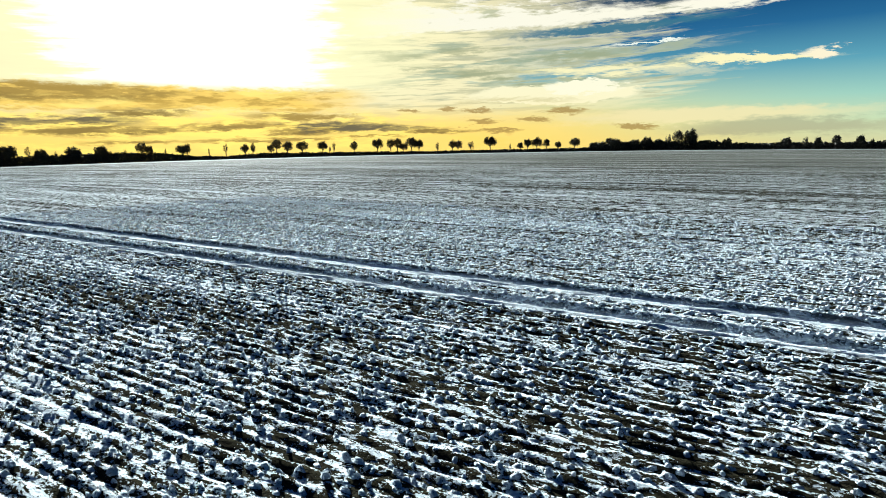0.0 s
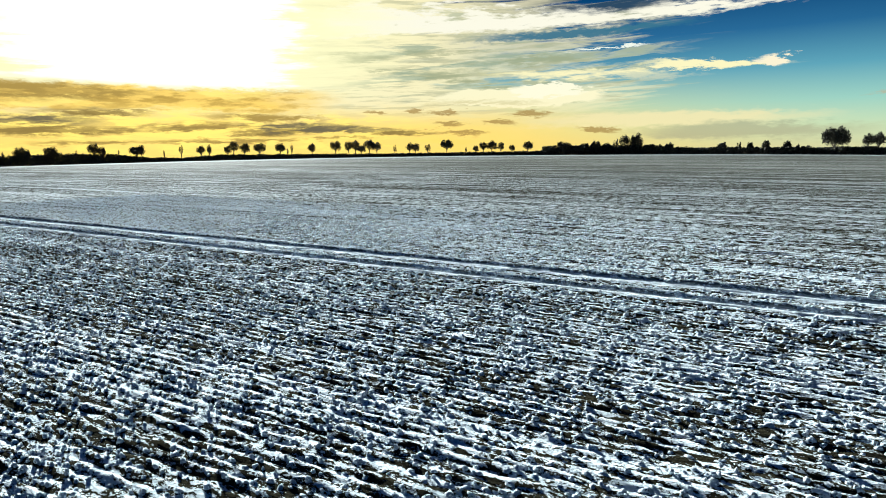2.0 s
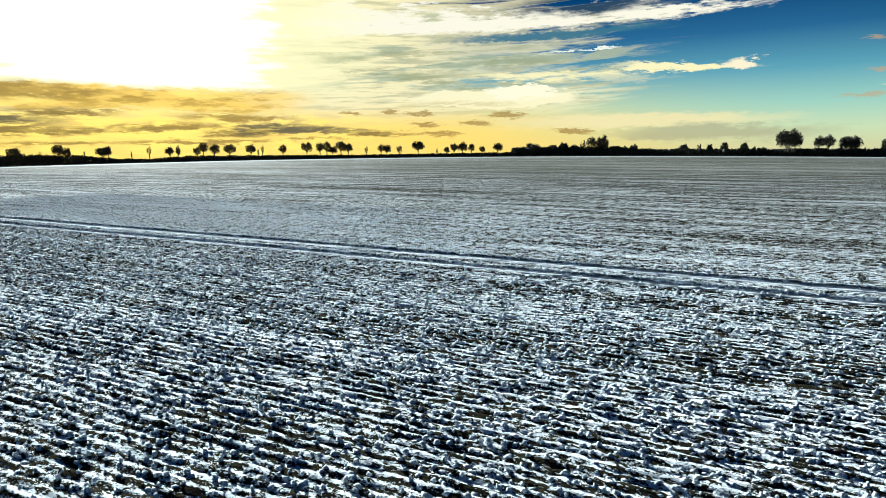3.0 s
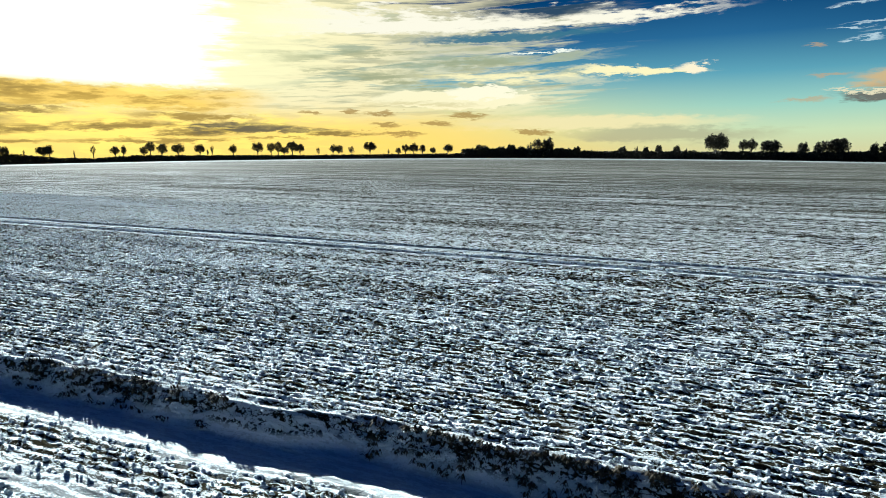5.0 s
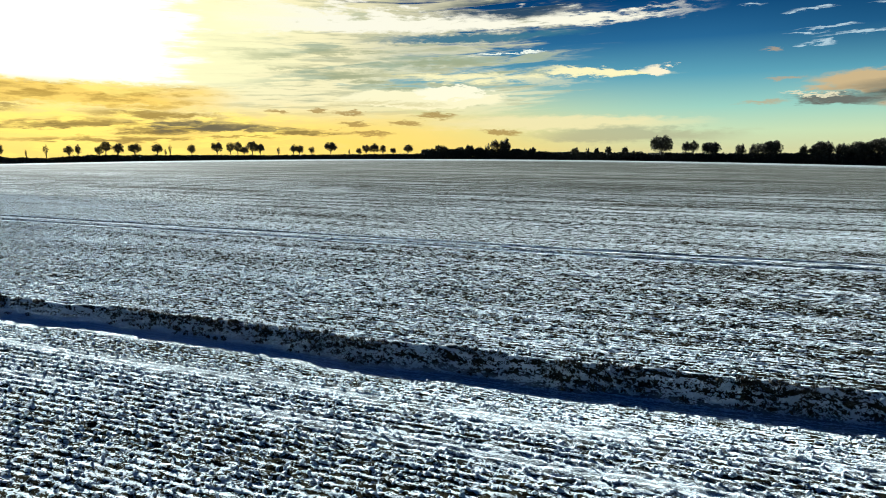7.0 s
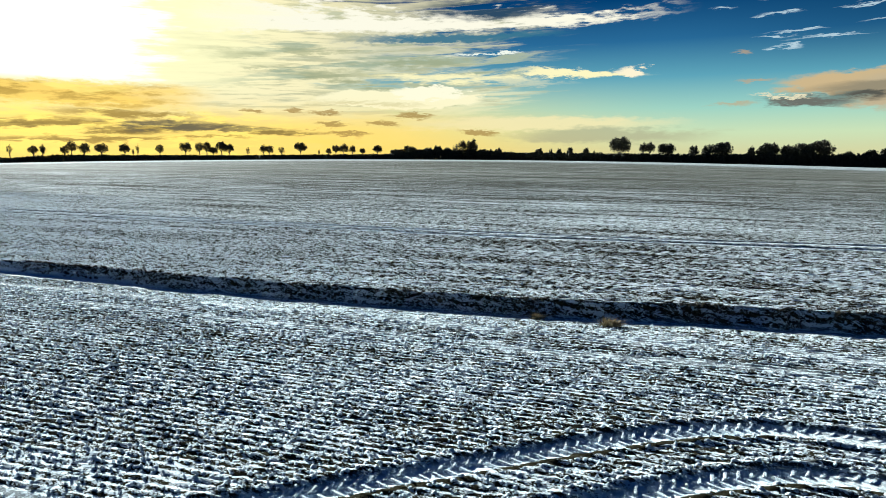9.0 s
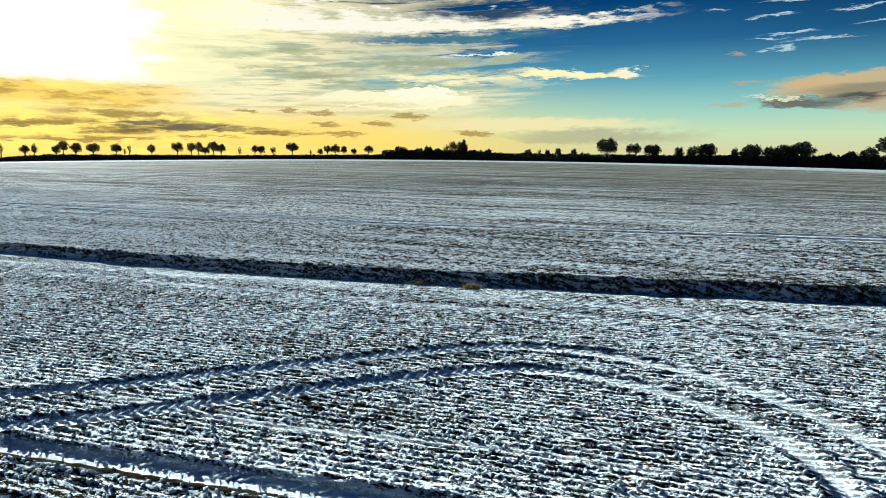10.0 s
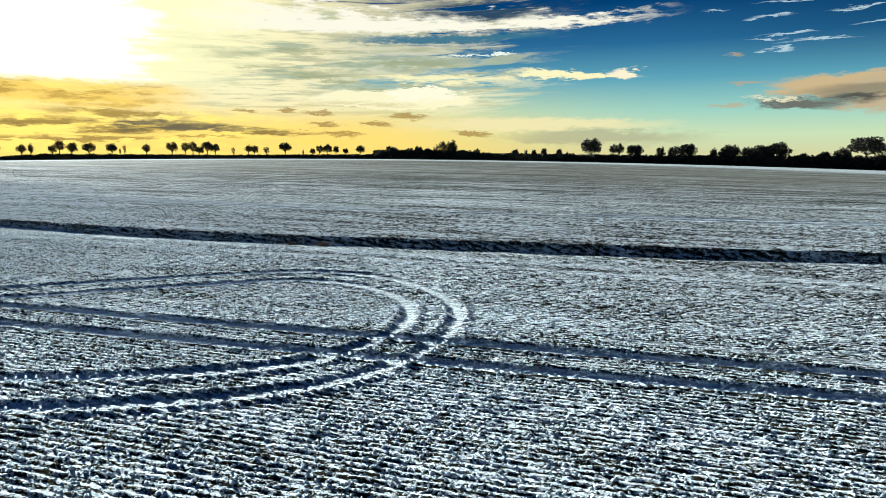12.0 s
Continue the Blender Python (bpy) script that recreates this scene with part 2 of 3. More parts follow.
def field_material():
    m, t, sh = material("snowy_field")
    coord = t.nodes.new("ShaderNodeTexCoord")
    place = coord.outputs["Object"]
    u, v, z = split(t, place)
    out = ((u - MID[0]) * (u - MID[0]) + (v - MID[1]) * (v - MID[1])).op("SQRT")
    pressed = t.nodes.new("ShaderNodeAttribute")
    pressed.attribute_name = "pressed"
    track = Num(t, pressed.outputs["Fac"])
    # pressed below zero: bared earth, with shade painted in at bank and track rims
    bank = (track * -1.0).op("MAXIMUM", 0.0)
    smooth_snow = track.op("MAXIMUM", 0.0)
    wobble = grain(t, join(t, u * 1.1, v * 1.6, 3.0), 1.0, 2.0, 0.5)
    clod = grain(t, join(t, u * 9.0, v * 18.0, z * 9.0), 1.0, 4.0, 0.68)
    crumb = grain(t, join(t, u * 27.0, v * 42.0, z * 22.0), 1.0, 3.0, 0.66)
    patch = grain(t, join(t, u * 0.09, v * 0.42, 0.0), 1.0, 4.0, 0.6)
    broad = grain(t, join(t, u * 0.012, v * 0.022, 4.0), 1.0, 3.0, 0.5)
    streaks = grain(t, join(t, u * 0.012, v * 0.30, 6.0), 1.0, 6.0, 0.68)
    dash = grain(t, join(t, u * 2.2, v * 7.2, 2.0), 1.0, 4.0, 0.66)
    lines = grain(t, join(t, u * 0.03, v * 1.7, 8.0), 1.0, 4.0, 0.6)
    # phase shift also darkens the rows' near slopes: shade painted in as earth
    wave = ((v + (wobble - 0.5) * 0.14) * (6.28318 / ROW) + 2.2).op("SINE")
    # extra cover beyond v 25 stands for shadows between clods, painted as earth
    bare_and_shade = wave * 0.19 + (clod - 0.5) * 2.5 + (crumb - 0.5) * 1.5 + 0.03 + v.ramp(25, 60) * 0.06 + (patch - 0.5) * 0.8 + (dash - 0.5) * (v.ramp(15, 60) * 2.2 + 1.7)
    bare_and_shade = bare_and_shade + (lines - 0.5) * v.ramp(18, 42) * 1.5 + v.ramp(50, 110) * ((streaks - 0.5) * 2.2 + (lines - 0.5) * 2.8 + 0.3) + bank * 1.2
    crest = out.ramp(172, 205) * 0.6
    soil_and_shade = bare_and_shade.ramp(0.0, 0.08) * (smooth_snow * -1.0 + 1.0) * (crest * -0.8 + 1.0)
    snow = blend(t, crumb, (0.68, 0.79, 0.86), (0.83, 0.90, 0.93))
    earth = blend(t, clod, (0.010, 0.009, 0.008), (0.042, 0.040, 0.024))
    colour = blend(t, soil_and_shade, snow, earth)
    # further out the snow is only a frost over green winter corn, and it lies whole again along the crest
    leaf = blend(t, (streaks * 0.45 + lines * 0.45 + dash * 0.1).ramp(0.43, 0.57), (0.185, 0.185, 0.160), (0.070, 0.077, 0.066))
    frost = v.ramp(46, 120) * (crest * -1.0 + 1.0) * (broad * 0.4 + 0.62)
    colour = blend(t, frost, colour, leaf)
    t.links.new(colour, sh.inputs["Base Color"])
    sh.inputs["Roughness"].default_value = 1.0
    t.links.new((soil_and_shade * -0.007 + 0.008 + frost * 0.006).socket, sh.inputs["Specular IOR Level"])
    # amber gloss tint paints in the warm glow towards the sun
    sh.inputs["Specular Tint"].default_value = (1.0, 0.86, 0.52, 1.0)
    bump(t, sh, (clod * 0.7 + crumb * 0.3 - soil_and_shade * 0.3) * (v.ramp(60, 130) * -0.6 + 1.0) * (smooth_snow * -0.7 + 1.0), 1.0, 0.13)
    return m


def plain_material(name, dark, light, scale, rough=0.85):
    m, t, sh = material(name)
    coord = t.nodes.new("ShaderNodeTexCoord")
    n = grain(t, coord.outputs["Object"], scale, 4.0, 0.6)
    t.links.new(blend(t, n.ramp(0.3, 0.7), dark, light), sh.inputs["Base Color"])
    sh.inputs["Roughness"].default_value = rough
    return m


FIELD = field_material()


def tuft_material():
    m, t, sh = material("snow_on_seedlings")
    coord = t.nodes.new("ShaderNodeTexCoord")
    fine = grain(t, coord.outputs["Object"], 42.0, 4.0, 0.7)
    cover = grain(t, coord.outputs["Object"], 9.0, 3.0, 0.6)
    snow = blend(t, cover, (0.64, 0.76, 0.86), (0.83, 0.90, 0.94))
    t.links.new(blend(t, (fine * 0.75 + cover * 0.25).ramp(0.555, 0.60), snow, (0.03, 0.032, 0.020)), sh.inputs["Base Color"])
    sh.inputs["Roughness"].default_value = 1.0
    sh.inputs["Specular IOR Level"].default_value = 0.006
    # the sun's warm glow put into the gloss colour, as on the field
    sh.inputs["Specular Tint"].default_value = (1.0, 0.86, 0.52, 1.0)
    bump(t, sh, fine * 0.7 + cover * 0.5, 1.0, 0.07)
    return m


TUFT = tuft_material()
BARK = plain_material("bark", (0.020, 0.016, 0.012), (0.06, 0.05, 0.038), 1.5)
FOLIAGE = plain_material("winter_foliage", (0.020, 0.020, 0.010), (0.06, 0.05, 0.026), 0.8)
HEDGE = plain_material("hedge_twigs", (0.016, 0.015, 0.009), (0.045, 0.04, 0.022), 0.5)
STRAW = plain_material("dead_grass", (0.018, 0.014, 0.009), (0.07, 0.055, 0.028), 3.0)

# ---------------------------------------------------------------- the field, in its own frame: u along the drill rows, v across them
LAY = pose(0, 0, 0, 1.3, 0, 0) @ pose(0, 0, 0, 0, 0, -14.62)


def lattice(ix, iy, seed):
    h = (ix.astype(np.int64) * 374761393 + iy.astype(np.int64) * 668265263 + seed * 1442695041) & 0xFFFFFFFF
    h = ((h ^ (h >> 13)) * 1274126177) & 0xFFFFFFFF
    h = ((h ^ (h >> 16)) * 2246822519) & 0xFFFFFFFF
    return ((h ^ (h >> 15)) & 0xFFFF) / 65535.0


def ripple(x, y, seed):
    """Smooth noise between 0 and 1; along a line where y is a plain number."""
    ix = np.floor(x)
    fx = x - ix
    fx = fx * fx * (3 - 2 * fx)
    if np.ndim(y) == 0:
        row = np.full(1, math.floor(y))
        a, b = lattice(ix, row, seed), lattice(ix + 1, row, seed)
        return a + (b - a) * fx
    iy = np.floor(y)
    fy = y - iy
    fy = fy * fy * (3 - 2 * fy)
    a, b = lattice(ix, iy, seed), lattice(ix + 1, iy, seed)
    c, d = lattice(ix, iy + 1, seed), lattice(ix + 1, iy + 1, seed)
    return (a * (1 - fx) + b * fx) * (1 - fy) + (c * (1 - fx) + d * fx) * fy


def swell(r):
    """How far the rounded hill has fallen away at r metres from its middle."""
    k, r0, r1 = 8.94e-5, 53.0, 264.0
    s1 = 2 * k * (r1 - r0)
    near = k * np.clip(r - r0, 0, r1 - r0) ** 2
    return near + s1 * np.clip(r - r1, 0, None)


def hill(u, v):
    return -swell(np.hypot(u - MID[0], v - MID[1]))


def smooth(x, a, b):
    x = np.clip((x - a) / (b - a), 0, 1)
    return x * x * (3 - 2 * x)


def spline(points, step=0.25):
    """A smooth line through the points, sampled evenly enough."""
    p = [np.array(q, float) for q in points]
    p = [2 * p[0] - p[1], *p, 2 * p[-1] - p[-2]]
    out = []
    for i in range(1, len(p) - 2):
        n = max(2, int(np.linalg.norm(p[i + 1] - p[i]) / step))
        for s in np.arange(n) / n:
            out.append(0.5 * (2 * p[i] + (p[i + 1] - p[i - 1]) * s + (2 * p[i - 1] - 5 * p[i] + 4 * p[i + 1] - p[i + 2]) * s ** 2
                              + (3 * p[i] - p[i - 1] - 3 * p[i + 1] + p[i + 2]) * s ** 3))
    return np.array(out)


def beside(line, d):
    t = np.gradient(line, axis=0)
    t /= np.linalg.norm(t, axis=1)[:, None]
    return line + np.stack([-t[:, 1], t[:, 0]], 1) * d


# headland turn of a tractor and the tramlines beside it
TURN = spline([(-46, 8.5), (-36, 12.2), (-24.5, 17.5), (-19.4, 20.6), (-14.4, 23.6), (-11.2, 24.2), (-7.9, 23.0), (-5.9, 20.8), (-5.4, 18.2),
               (-6.0, 15.8), (-7.3, 13.8), (-9.4, 12.4), (-12.0, 11.2), (-15.6, 10.0), (-24, 7.8), (-40, 4.0)])
TRAM = spline([(-130, 12.0), (-70, 14.0), (-40, 14.8), (-20, 15.5), (0, 16.5), (12, 17.3), (40, 18.8)])
TRACKS = {"turn_outer": beside(TURN, 0.9), "turn_inner": beside(TURN, -0.9), "tram_far": beside(TRAM, 0.88), "tram_near": beside(TRAM, -0.88)}


def bend(u, start, soft, slope):
    """How far a line that runs straight along the rows has swung away past its start."""
    x = u - start
    return slope * (x + np.sqrt(x * x + soft * soft)) / 2


def ditch_lip(u):
    """v of the lip of the far bank."""
    return 33.4 + bend(u, -21.0, 7.0, 0.14) + (ripple(u / 2.5, 0, 21) - 0.5) * 0.35 + (ripple(u / 0.5, 0, 22) - 0.5) * 0.16



def relief(u, v):
    """Height above the smooth hill, and how far the snow is pressed flat; below zero, earth with painted shade."""
    wave = np.sin(v / ROW * 2 * np.pi)
    clod = ripple(u / 0.13, v / 0.075, 5) - 0.5
    grit = ripple(u / 0.09, v / 0.05, 6) - 0.5
    lump = ripple(u / 0.8, v / 0.4, 8) - 0.5
    out = smooth(v, 46, 54)
    rough = wave * 0.014 * (0.1 + 1.7 * ripple(u / 0.2, v / 0.2, 11)) + clod * 0.05 + grit * 0.04 + lump * 0.02
    rough = rough * (1 - 0.8 * out) + out * (ripple(u / 4.0, v / 0.34, 13) - 0.5) * 0.08
    rough = rough + (ripple(u / 14, v / 3.0, 17) - 0.5) * 0.04
    pressed = np.zeros_like(u)
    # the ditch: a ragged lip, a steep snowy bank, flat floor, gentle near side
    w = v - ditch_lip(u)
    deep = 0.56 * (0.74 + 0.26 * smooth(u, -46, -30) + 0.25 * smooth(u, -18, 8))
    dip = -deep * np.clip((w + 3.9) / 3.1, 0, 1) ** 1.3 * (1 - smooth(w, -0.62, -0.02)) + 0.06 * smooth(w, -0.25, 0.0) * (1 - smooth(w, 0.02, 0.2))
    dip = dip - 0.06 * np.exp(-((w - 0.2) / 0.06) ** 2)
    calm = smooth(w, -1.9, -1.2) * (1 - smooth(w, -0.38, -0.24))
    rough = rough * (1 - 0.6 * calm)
    # bared earth on bank and floor also paints in shade, more beyond u -42
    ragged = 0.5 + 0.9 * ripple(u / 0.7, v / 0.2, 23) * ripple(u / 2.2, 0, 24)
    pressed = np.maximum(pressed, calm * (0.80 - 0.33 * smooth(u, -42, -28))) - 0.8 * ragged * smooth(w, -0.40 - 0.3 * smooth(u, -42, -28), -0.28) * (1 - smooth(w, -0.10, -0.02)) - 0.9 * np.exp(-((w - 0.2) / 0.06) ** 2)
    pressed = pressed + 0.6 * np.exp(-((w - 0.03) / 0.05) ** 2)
    # drifts of smooth snow in long strips
    for at, wide in ((18.7, 0.13), (30.1, 0.4), (28.6, 0.25)):
        strip = np.exp(-((v - at - (ripple(u / 6, 0, 31) - 0.5) * 0.5) / wide) ** 2) * smooth(ripple(u / 3.0, at, 33), 0.05, 0.4)
        rough = rough * (1 - 0.2 * strip)
        pressed = np.maximum(pressed, strip * 0.42)
    # an older tramline beyond the ditch: two sunken beds of clean snow between low white ridges
    for at, deep in ((48.15, 0.12), (49.55, 0.085)):
        d = v - at - bend(u, -22.0, 8.0, 0.085) - (ripple(u / 25, 0, 41) - 0.5) * 0.1
        bed = 1 - smooth(np.abs(d), 0.12, 0.24)
        near_edge = np.exp(-((d + 0.36) / 0.12) ** 2)
        far_edge = np.exp(-((d - 0.34) / 0.08) ** 2) * smooth(ripple(u / 1.3, at, 43), 0.1, 0.5)
        rough = rough * (1 - 0.6 * bed) - deep * bed + 0.05 * far_edge + 0.02 * near_edge
        pressed = np.maximum(pressed, np.maximum(0.9 * bed, np.maximum(0.85 * near_edge, 0.5 * far_edge)))
    # fainter ones far out
    for at, dark in ((72.4, 0.5), (74.2, 0.35), (61.8, 0.2)):
        d = np.abs(v - at)
        pressed = pressed - dark * (1 - smooth(d, 0.12, 0.3)) * (0.4 + 0.6 * ripple(u / 5, at, 45))
    return rough + dip, pressed


def rut_depth(u, turning):
    """How deep the wheels sank: less where they turn, least round the tight end of the loop."""
    return (0.12 - 0.045 * smooth(u, -32, -20)) * (1 - 0.5 * smooth(u, -15, -9.5)) if turning else 0.11 + 0 * u


def track_marks(u, v, h, pressed):
    for key, line in TRACKS.items():
        turning = key.startswith("turn")
        d, side = np.full(len(u), 9.0), np.zeros(len(u))
        lo, hi = line.min(0) - 0.8, line.max(0) + 0.8
        near = np.where((u > lo[0]) & (u < hi[0]) & (v > lo[1]) & (v < hi[1]))[0]
        un, vn = u[near], v[near]
        for k in range(0, len(line), 12):
            run = line[k:k + 13]
            lo, hi = run.min(0) - 0.8, run.max(0) + 0.8
            hit = np.where((un > lo[0]) & (un < hi[0]) & (vn > lo[1]) & (vn < hi[1]))[0]
            some = near[hit]
            for q in run:
                e = np.hypot(un[hit] - q[0], vn[hit] - q[1])
                better = e < d[some]
                d[some[better]] = e[better]
                side[some[better]] = (vn[hit] - q[1])[better]
        some = near[d[near] < 0.8]
        e, up = d[some], side[some]
        bed = 1 - smooth(e, 0.17, 0.36)
        rim = np.exp(-((e - 0.45) / 0.09) ** 2)
        # near rim only: scuffed earth, with the shade of its near face painted in
        scuff_shade = np.exp(-((e - 0.40) / 0.055) ** 2) * (up < 0) * smooth(ripple(u[some] / 0.6, v[some] / 0.6, 71), 0.15, 0.5)
        slide = 0.0
        if turning:  # the wheels skid lightly round the tight end of the loop and push the snow into ridges
            slide = smooth(u[some], -15, -9.5)
            scuff_shade = scuff_shade * (1 - 0.6 * slide)
            crumbled = ripple(u[some] / 0.25, v[some] / 0.25, 73)
            h[some] += 0.055 * rim * slide * crumbled
            pressed[some] = np.maximum(pressed[some], 0.4 * rim * slide * crumbled)
            h[some] += 0.03 * slide * bed * (crumbled - 0.5)
        h[some] = h[some] * (1 - 0.6 * bed) - rut_depth(u[some], turning) * bed + 0.03 * rim
        pressed[some] = np.maximum(pressed[some], bed * (0.8 - 0.4 * slide)) - scuff_shade * 0.9
    return h, pressed


def steps(*spans):
    """Grid lines over spans of (start, end, step)."""
    out = []
    for a, b, s in spans:
        out.append(np.linspace(a, b, max(2, int(round(abs(b - a) / s)) + 1))[:-1])
    out.append([spans[-1][1]])
    return np.concatenate(out)


def spread(start, end, first, growth):
    out, s = [start], first
    sign = 1 if end > start else -1
    while (end - out[-1]) * sign > s:
        out.append(out[-1] + s * sign)
        s *= growth
    out.append(end)
    return np.array(out)


def sheet(name, us, vs, z, mat, pressed):
    nu, nv = len(us), len(vs)
    U, V = np.meshgrid(us, vs)
    co = np.stack([U.ravel(), V.ravel(), z.ravel()], 1)
    i = (np.arange(nv - 1)[:, None] * nu + np.arange(nu - 1)[None, :]).ravel()
    quads = np.stack([i, i + 1, i + nu + 1, i + nu], 1)
    me = bpy.data.meshes.new(name)
    me.vertices.add(len(co))
    me.vertices.foreach_set("co", co.astype(np.float32).ravel())
    me.loops.add(quads.size)
    me.loops.foreach_set("vertex_index", quads.astype(np.int32).ravel())
    me.polygons.add(len(quads))
    me.polygons.foreach_set("loop_start", np.arange(0, quads.size, 4, dtype=np.int32))
    me.polygons.foreach_set("use_smooth", np.ones(len(quads), dtype=bool))
    me.update(calc_edges=True)
    at = me.attributes.new("pressed", "FLOAT", "POINT")
    at.data.foreach_set("value", pressed.ravel().astype(np.float32))
    me.materials.append(mat)
    ob = new(name, me)
    ob.matrix_world = LAY
    return ob


def build_ground():
    us = np.concatenate([spread(-100, -3500, 0.3, 1.10)[::-1][:-1], steps((-100, -46, 0.24), (-46, 14, 0.17), (14, 34, 0.25)), spread(34, 3500, 0.3, 1.10)[1:]])
    vs = np.concatenate([spread(6.5, -3500, 0.2, 1.12)[::-1][:-1], steps((6.5, 50.2, 0.0512), (50.2, 62, 0.09), (62, 90, 0.16)), spread(90, 3500, 0.22, 1.06)[1:]])
    U, V = np.meshgrid(us, vs)
    u, v = U.ravel(), V.ravel()
    h, pressed = relief(u, v)
    far = np.hypot(u - MID[0], v - MID[1])
    h = h * (1 - 0.9 * smooth(far, 120, 400)) * (1 - 0.45 * smooth(v, 60, 100))
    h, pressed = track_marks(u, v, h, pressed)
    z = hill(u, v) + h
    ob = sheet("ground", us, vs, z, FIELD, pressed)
    return tagged(ob, "snow-dusted ploughed field with dark earth and painted shade between the drill rows", "field", kind="structure")


build_ground()


def terrain(x, y):
    """Height of the smooth ground under a place in the world."""
    q = LAY.inverted() @ Vector((x, y, y * math.tan(radians(1.3))))
    return (LAY @ Vector((q.x, q.y, float(hill(np.array([q.x]), np.array([q.y]))[0])))).z


# ---------------------------------------------------------------- helpers for things


def mesh_object(name, verts, faces, mat, parent=None, smooth_shade=False):
    me = bpy.data.meshes.new(name)
    me.from_pydata(verts, [], faces)
    if smooth_shade:
        me.polygons.foreach_set("use_smooth", [True] * len(faces))
    me.materials.append(mat)
    ob = new(name, me)
    ob.parent = parent
    return ob


def tube(verts, faces, path, radii, sides=6):
    """A tapering tube along a path, added to the lists."""
    first = len(verts)
    for i, p in enumerate(path):
        d = (path[min(i + 1, len(path) - 1)] - path[max(i - 1, 0)]).normalized()
        a = d.orthogonal().normalized()
        b = d.cross(a)
        for k in range(sides):
            w = 2 * math.pi * k / sides
            verts.append(p + (a * math.cos(w) + b * math.sin(w)) * radii[i])
    for i in range(len(path) - 1):
        for k in range(sides):
            p0, p1 = first + i * sides + k, first + i * sides + (k + 1) % sides
            faces.append((p0, p1, p1 + sides, p0 + sides))
    tip = len(verts)
    verts.append(path[-1])
    last = first + (len(path) - 1) * sides
    for k in range(sides):
        faces.append((last + k, last + (k + 1) % sides, tip))


def leaf_clump(verts, faces, p, size, rng):
    """A small crumpled spray of leaves or twigs: two crossing scraps."""
    for _ in range(2):
        d = Vector((rng.gauss(0, 1), rng.gauss(0, 1), rng.gauss(0, 1))).normalized()
        e = d.orthogonal().normalized()
        e.rotate(Matrix.Rotation(rng.uniform(0, 6.28), 3, d))
        s = size * rng.uniform(0.6, 1.2)
        f = d.cross(e)
        i = len(verts)
        verts += [p + e * s * 0.5, p + f * s * rng.uniform(0.2, 0.5), p - e * s * 0.5, p - f * s * rng.uniform(0.2, 0.5) + d * s * 0.2]
        faces.append((i, i + 1, i + 2, i + 3))


def make_tree(name, label, x, y, height, width, crown_from, limbs, sprays, open_crown):
    """A trunk that forks into limbs, each ending in a rounded head of twigs and dead leaves."""
    rng = random.Random(int(x * 31 + y * 17))
    root = new(name)
    root.location = (x, y, terrain(x, y))
    tv, tf, cv, cf = [], [], [], []
    lean = Vector((rng.uniform(-0.06, 0.06), rng.uniform(-0.06, 0.06), 1)).normalized()
    r = 0.026 * height + 0.05
    base = height * crown_from
    stem = [lean * (base * 1.15 * s / 4) + Vector((rng.uniform(-1, 1), rng.uniform(-1, 1), 0)) * 0.012 * height * (s > 0) for s in range(5)]
    tube(tv, tf, [stem[0] - Vector((0, 0, 1.5)), *stem], [r * 1.5, r * 1.25, r, r * 0.9, r * 0.8, r * 0.7], 8)
    middle = lean * (base + (height - base) * 0.5)
    half = Vector((width * 0.46, width * 0.46, (height - base) * 0.54))
    heads = []
    for k in range(limbs):
        turn = 2.39996 * k + rng.uniform(-0.35, 0.35)
        up = -0.62 + 1.5 * (k + 0.5) / limbs + rng.uniform(-0.12, 0.12)
        flat = math.sqrt(max(0.04, 1 - min(0.96, up * up)))
        reach = rng.uniform(0.50, 0.74) if up < 0.6 else rng.uniform(0.56, 0.74)
        end = middle + Vector((math.cos(turn) * flat * half.x, math.sin(turn) * flat * half.y, up * half.z)) * reach
        fork = stem[3].lerp(stem[4], rng.random())
        knee = fork.lerp(end, 0.5) + Vector((rng.uniform(-1, 1), rng.uniform(-1, 1), rng.uniform(-0.6, 0.6))) * width * 0.04
        tube(tv, tf, [fork, knee, end], [r * 0.42, r * 0.26, r * 0.09], 5)
        heads.append((end, rng.uniform(0.8, 1.1), 1 - 0.2 * max(0.0, up)))
        for _ in range(4):
            tip = end + Vector((rng.gauss(0, 1), rng.gauss(0, 1), rng.gauss(0.3, 0.8))) * width * 0.12
            tube(tv, tf, [knee.lerp(end, rng.uniform(0.3, 0.95)), tip], [r * 0.13, r * 0.03], 4)
    size = 0.40 + 0.035 * width
    for _ in range(int(sprays * (0.25 + width / 12))):
        c, k, narrow = rng.choice(heads)
        q = Vector((rng.gauss(0, 1), rng.gauss(0, 1), rng.gauss(0, 0.9))).normalized() * rng.random() ** (0.36 if open_crown else 0.5) * 0.46 * k
        leaf_clump(cv, cf, c + Vector((q.x * half.x * narrow, q.y * half.y * narrow, q.z * half.z)), size * rng.uniform(0.6, 1.25), rng)
    mesh_object("trunk", tv, tf, BARK, root, True)
    mesh_object("crown", cv, cf, FOLIAGE, root)
    return tagged(root, label, "tree", group="trees along the far field edge")


def oak(x, y, height, width):
    return make_tree("oak_tree", "dark roadside oak with a clear trunk and open winter crown", x, y, height, width, 0.44, 12, 1100, True)


def dense_tree(x, y, height, width):
    return make_tree("round_tree", "dark dense tree rising from the hedge at the field edge", x, y, height, width, 0.28, 14, 1700, False)


def slim_tree(x, y, height, width):
    return make_tree("slim_tree", "thin young tree with sparse twigs above the hedge", x, y, height, width, 0.42, 6, 420, True)


# ---------------------------------------------------------------- trees on the skyline
dense_tree(-538.1, 411.4, 19.3, 18.0)
slim_tree(-531.9, 423.7, 18.1, 6.0)
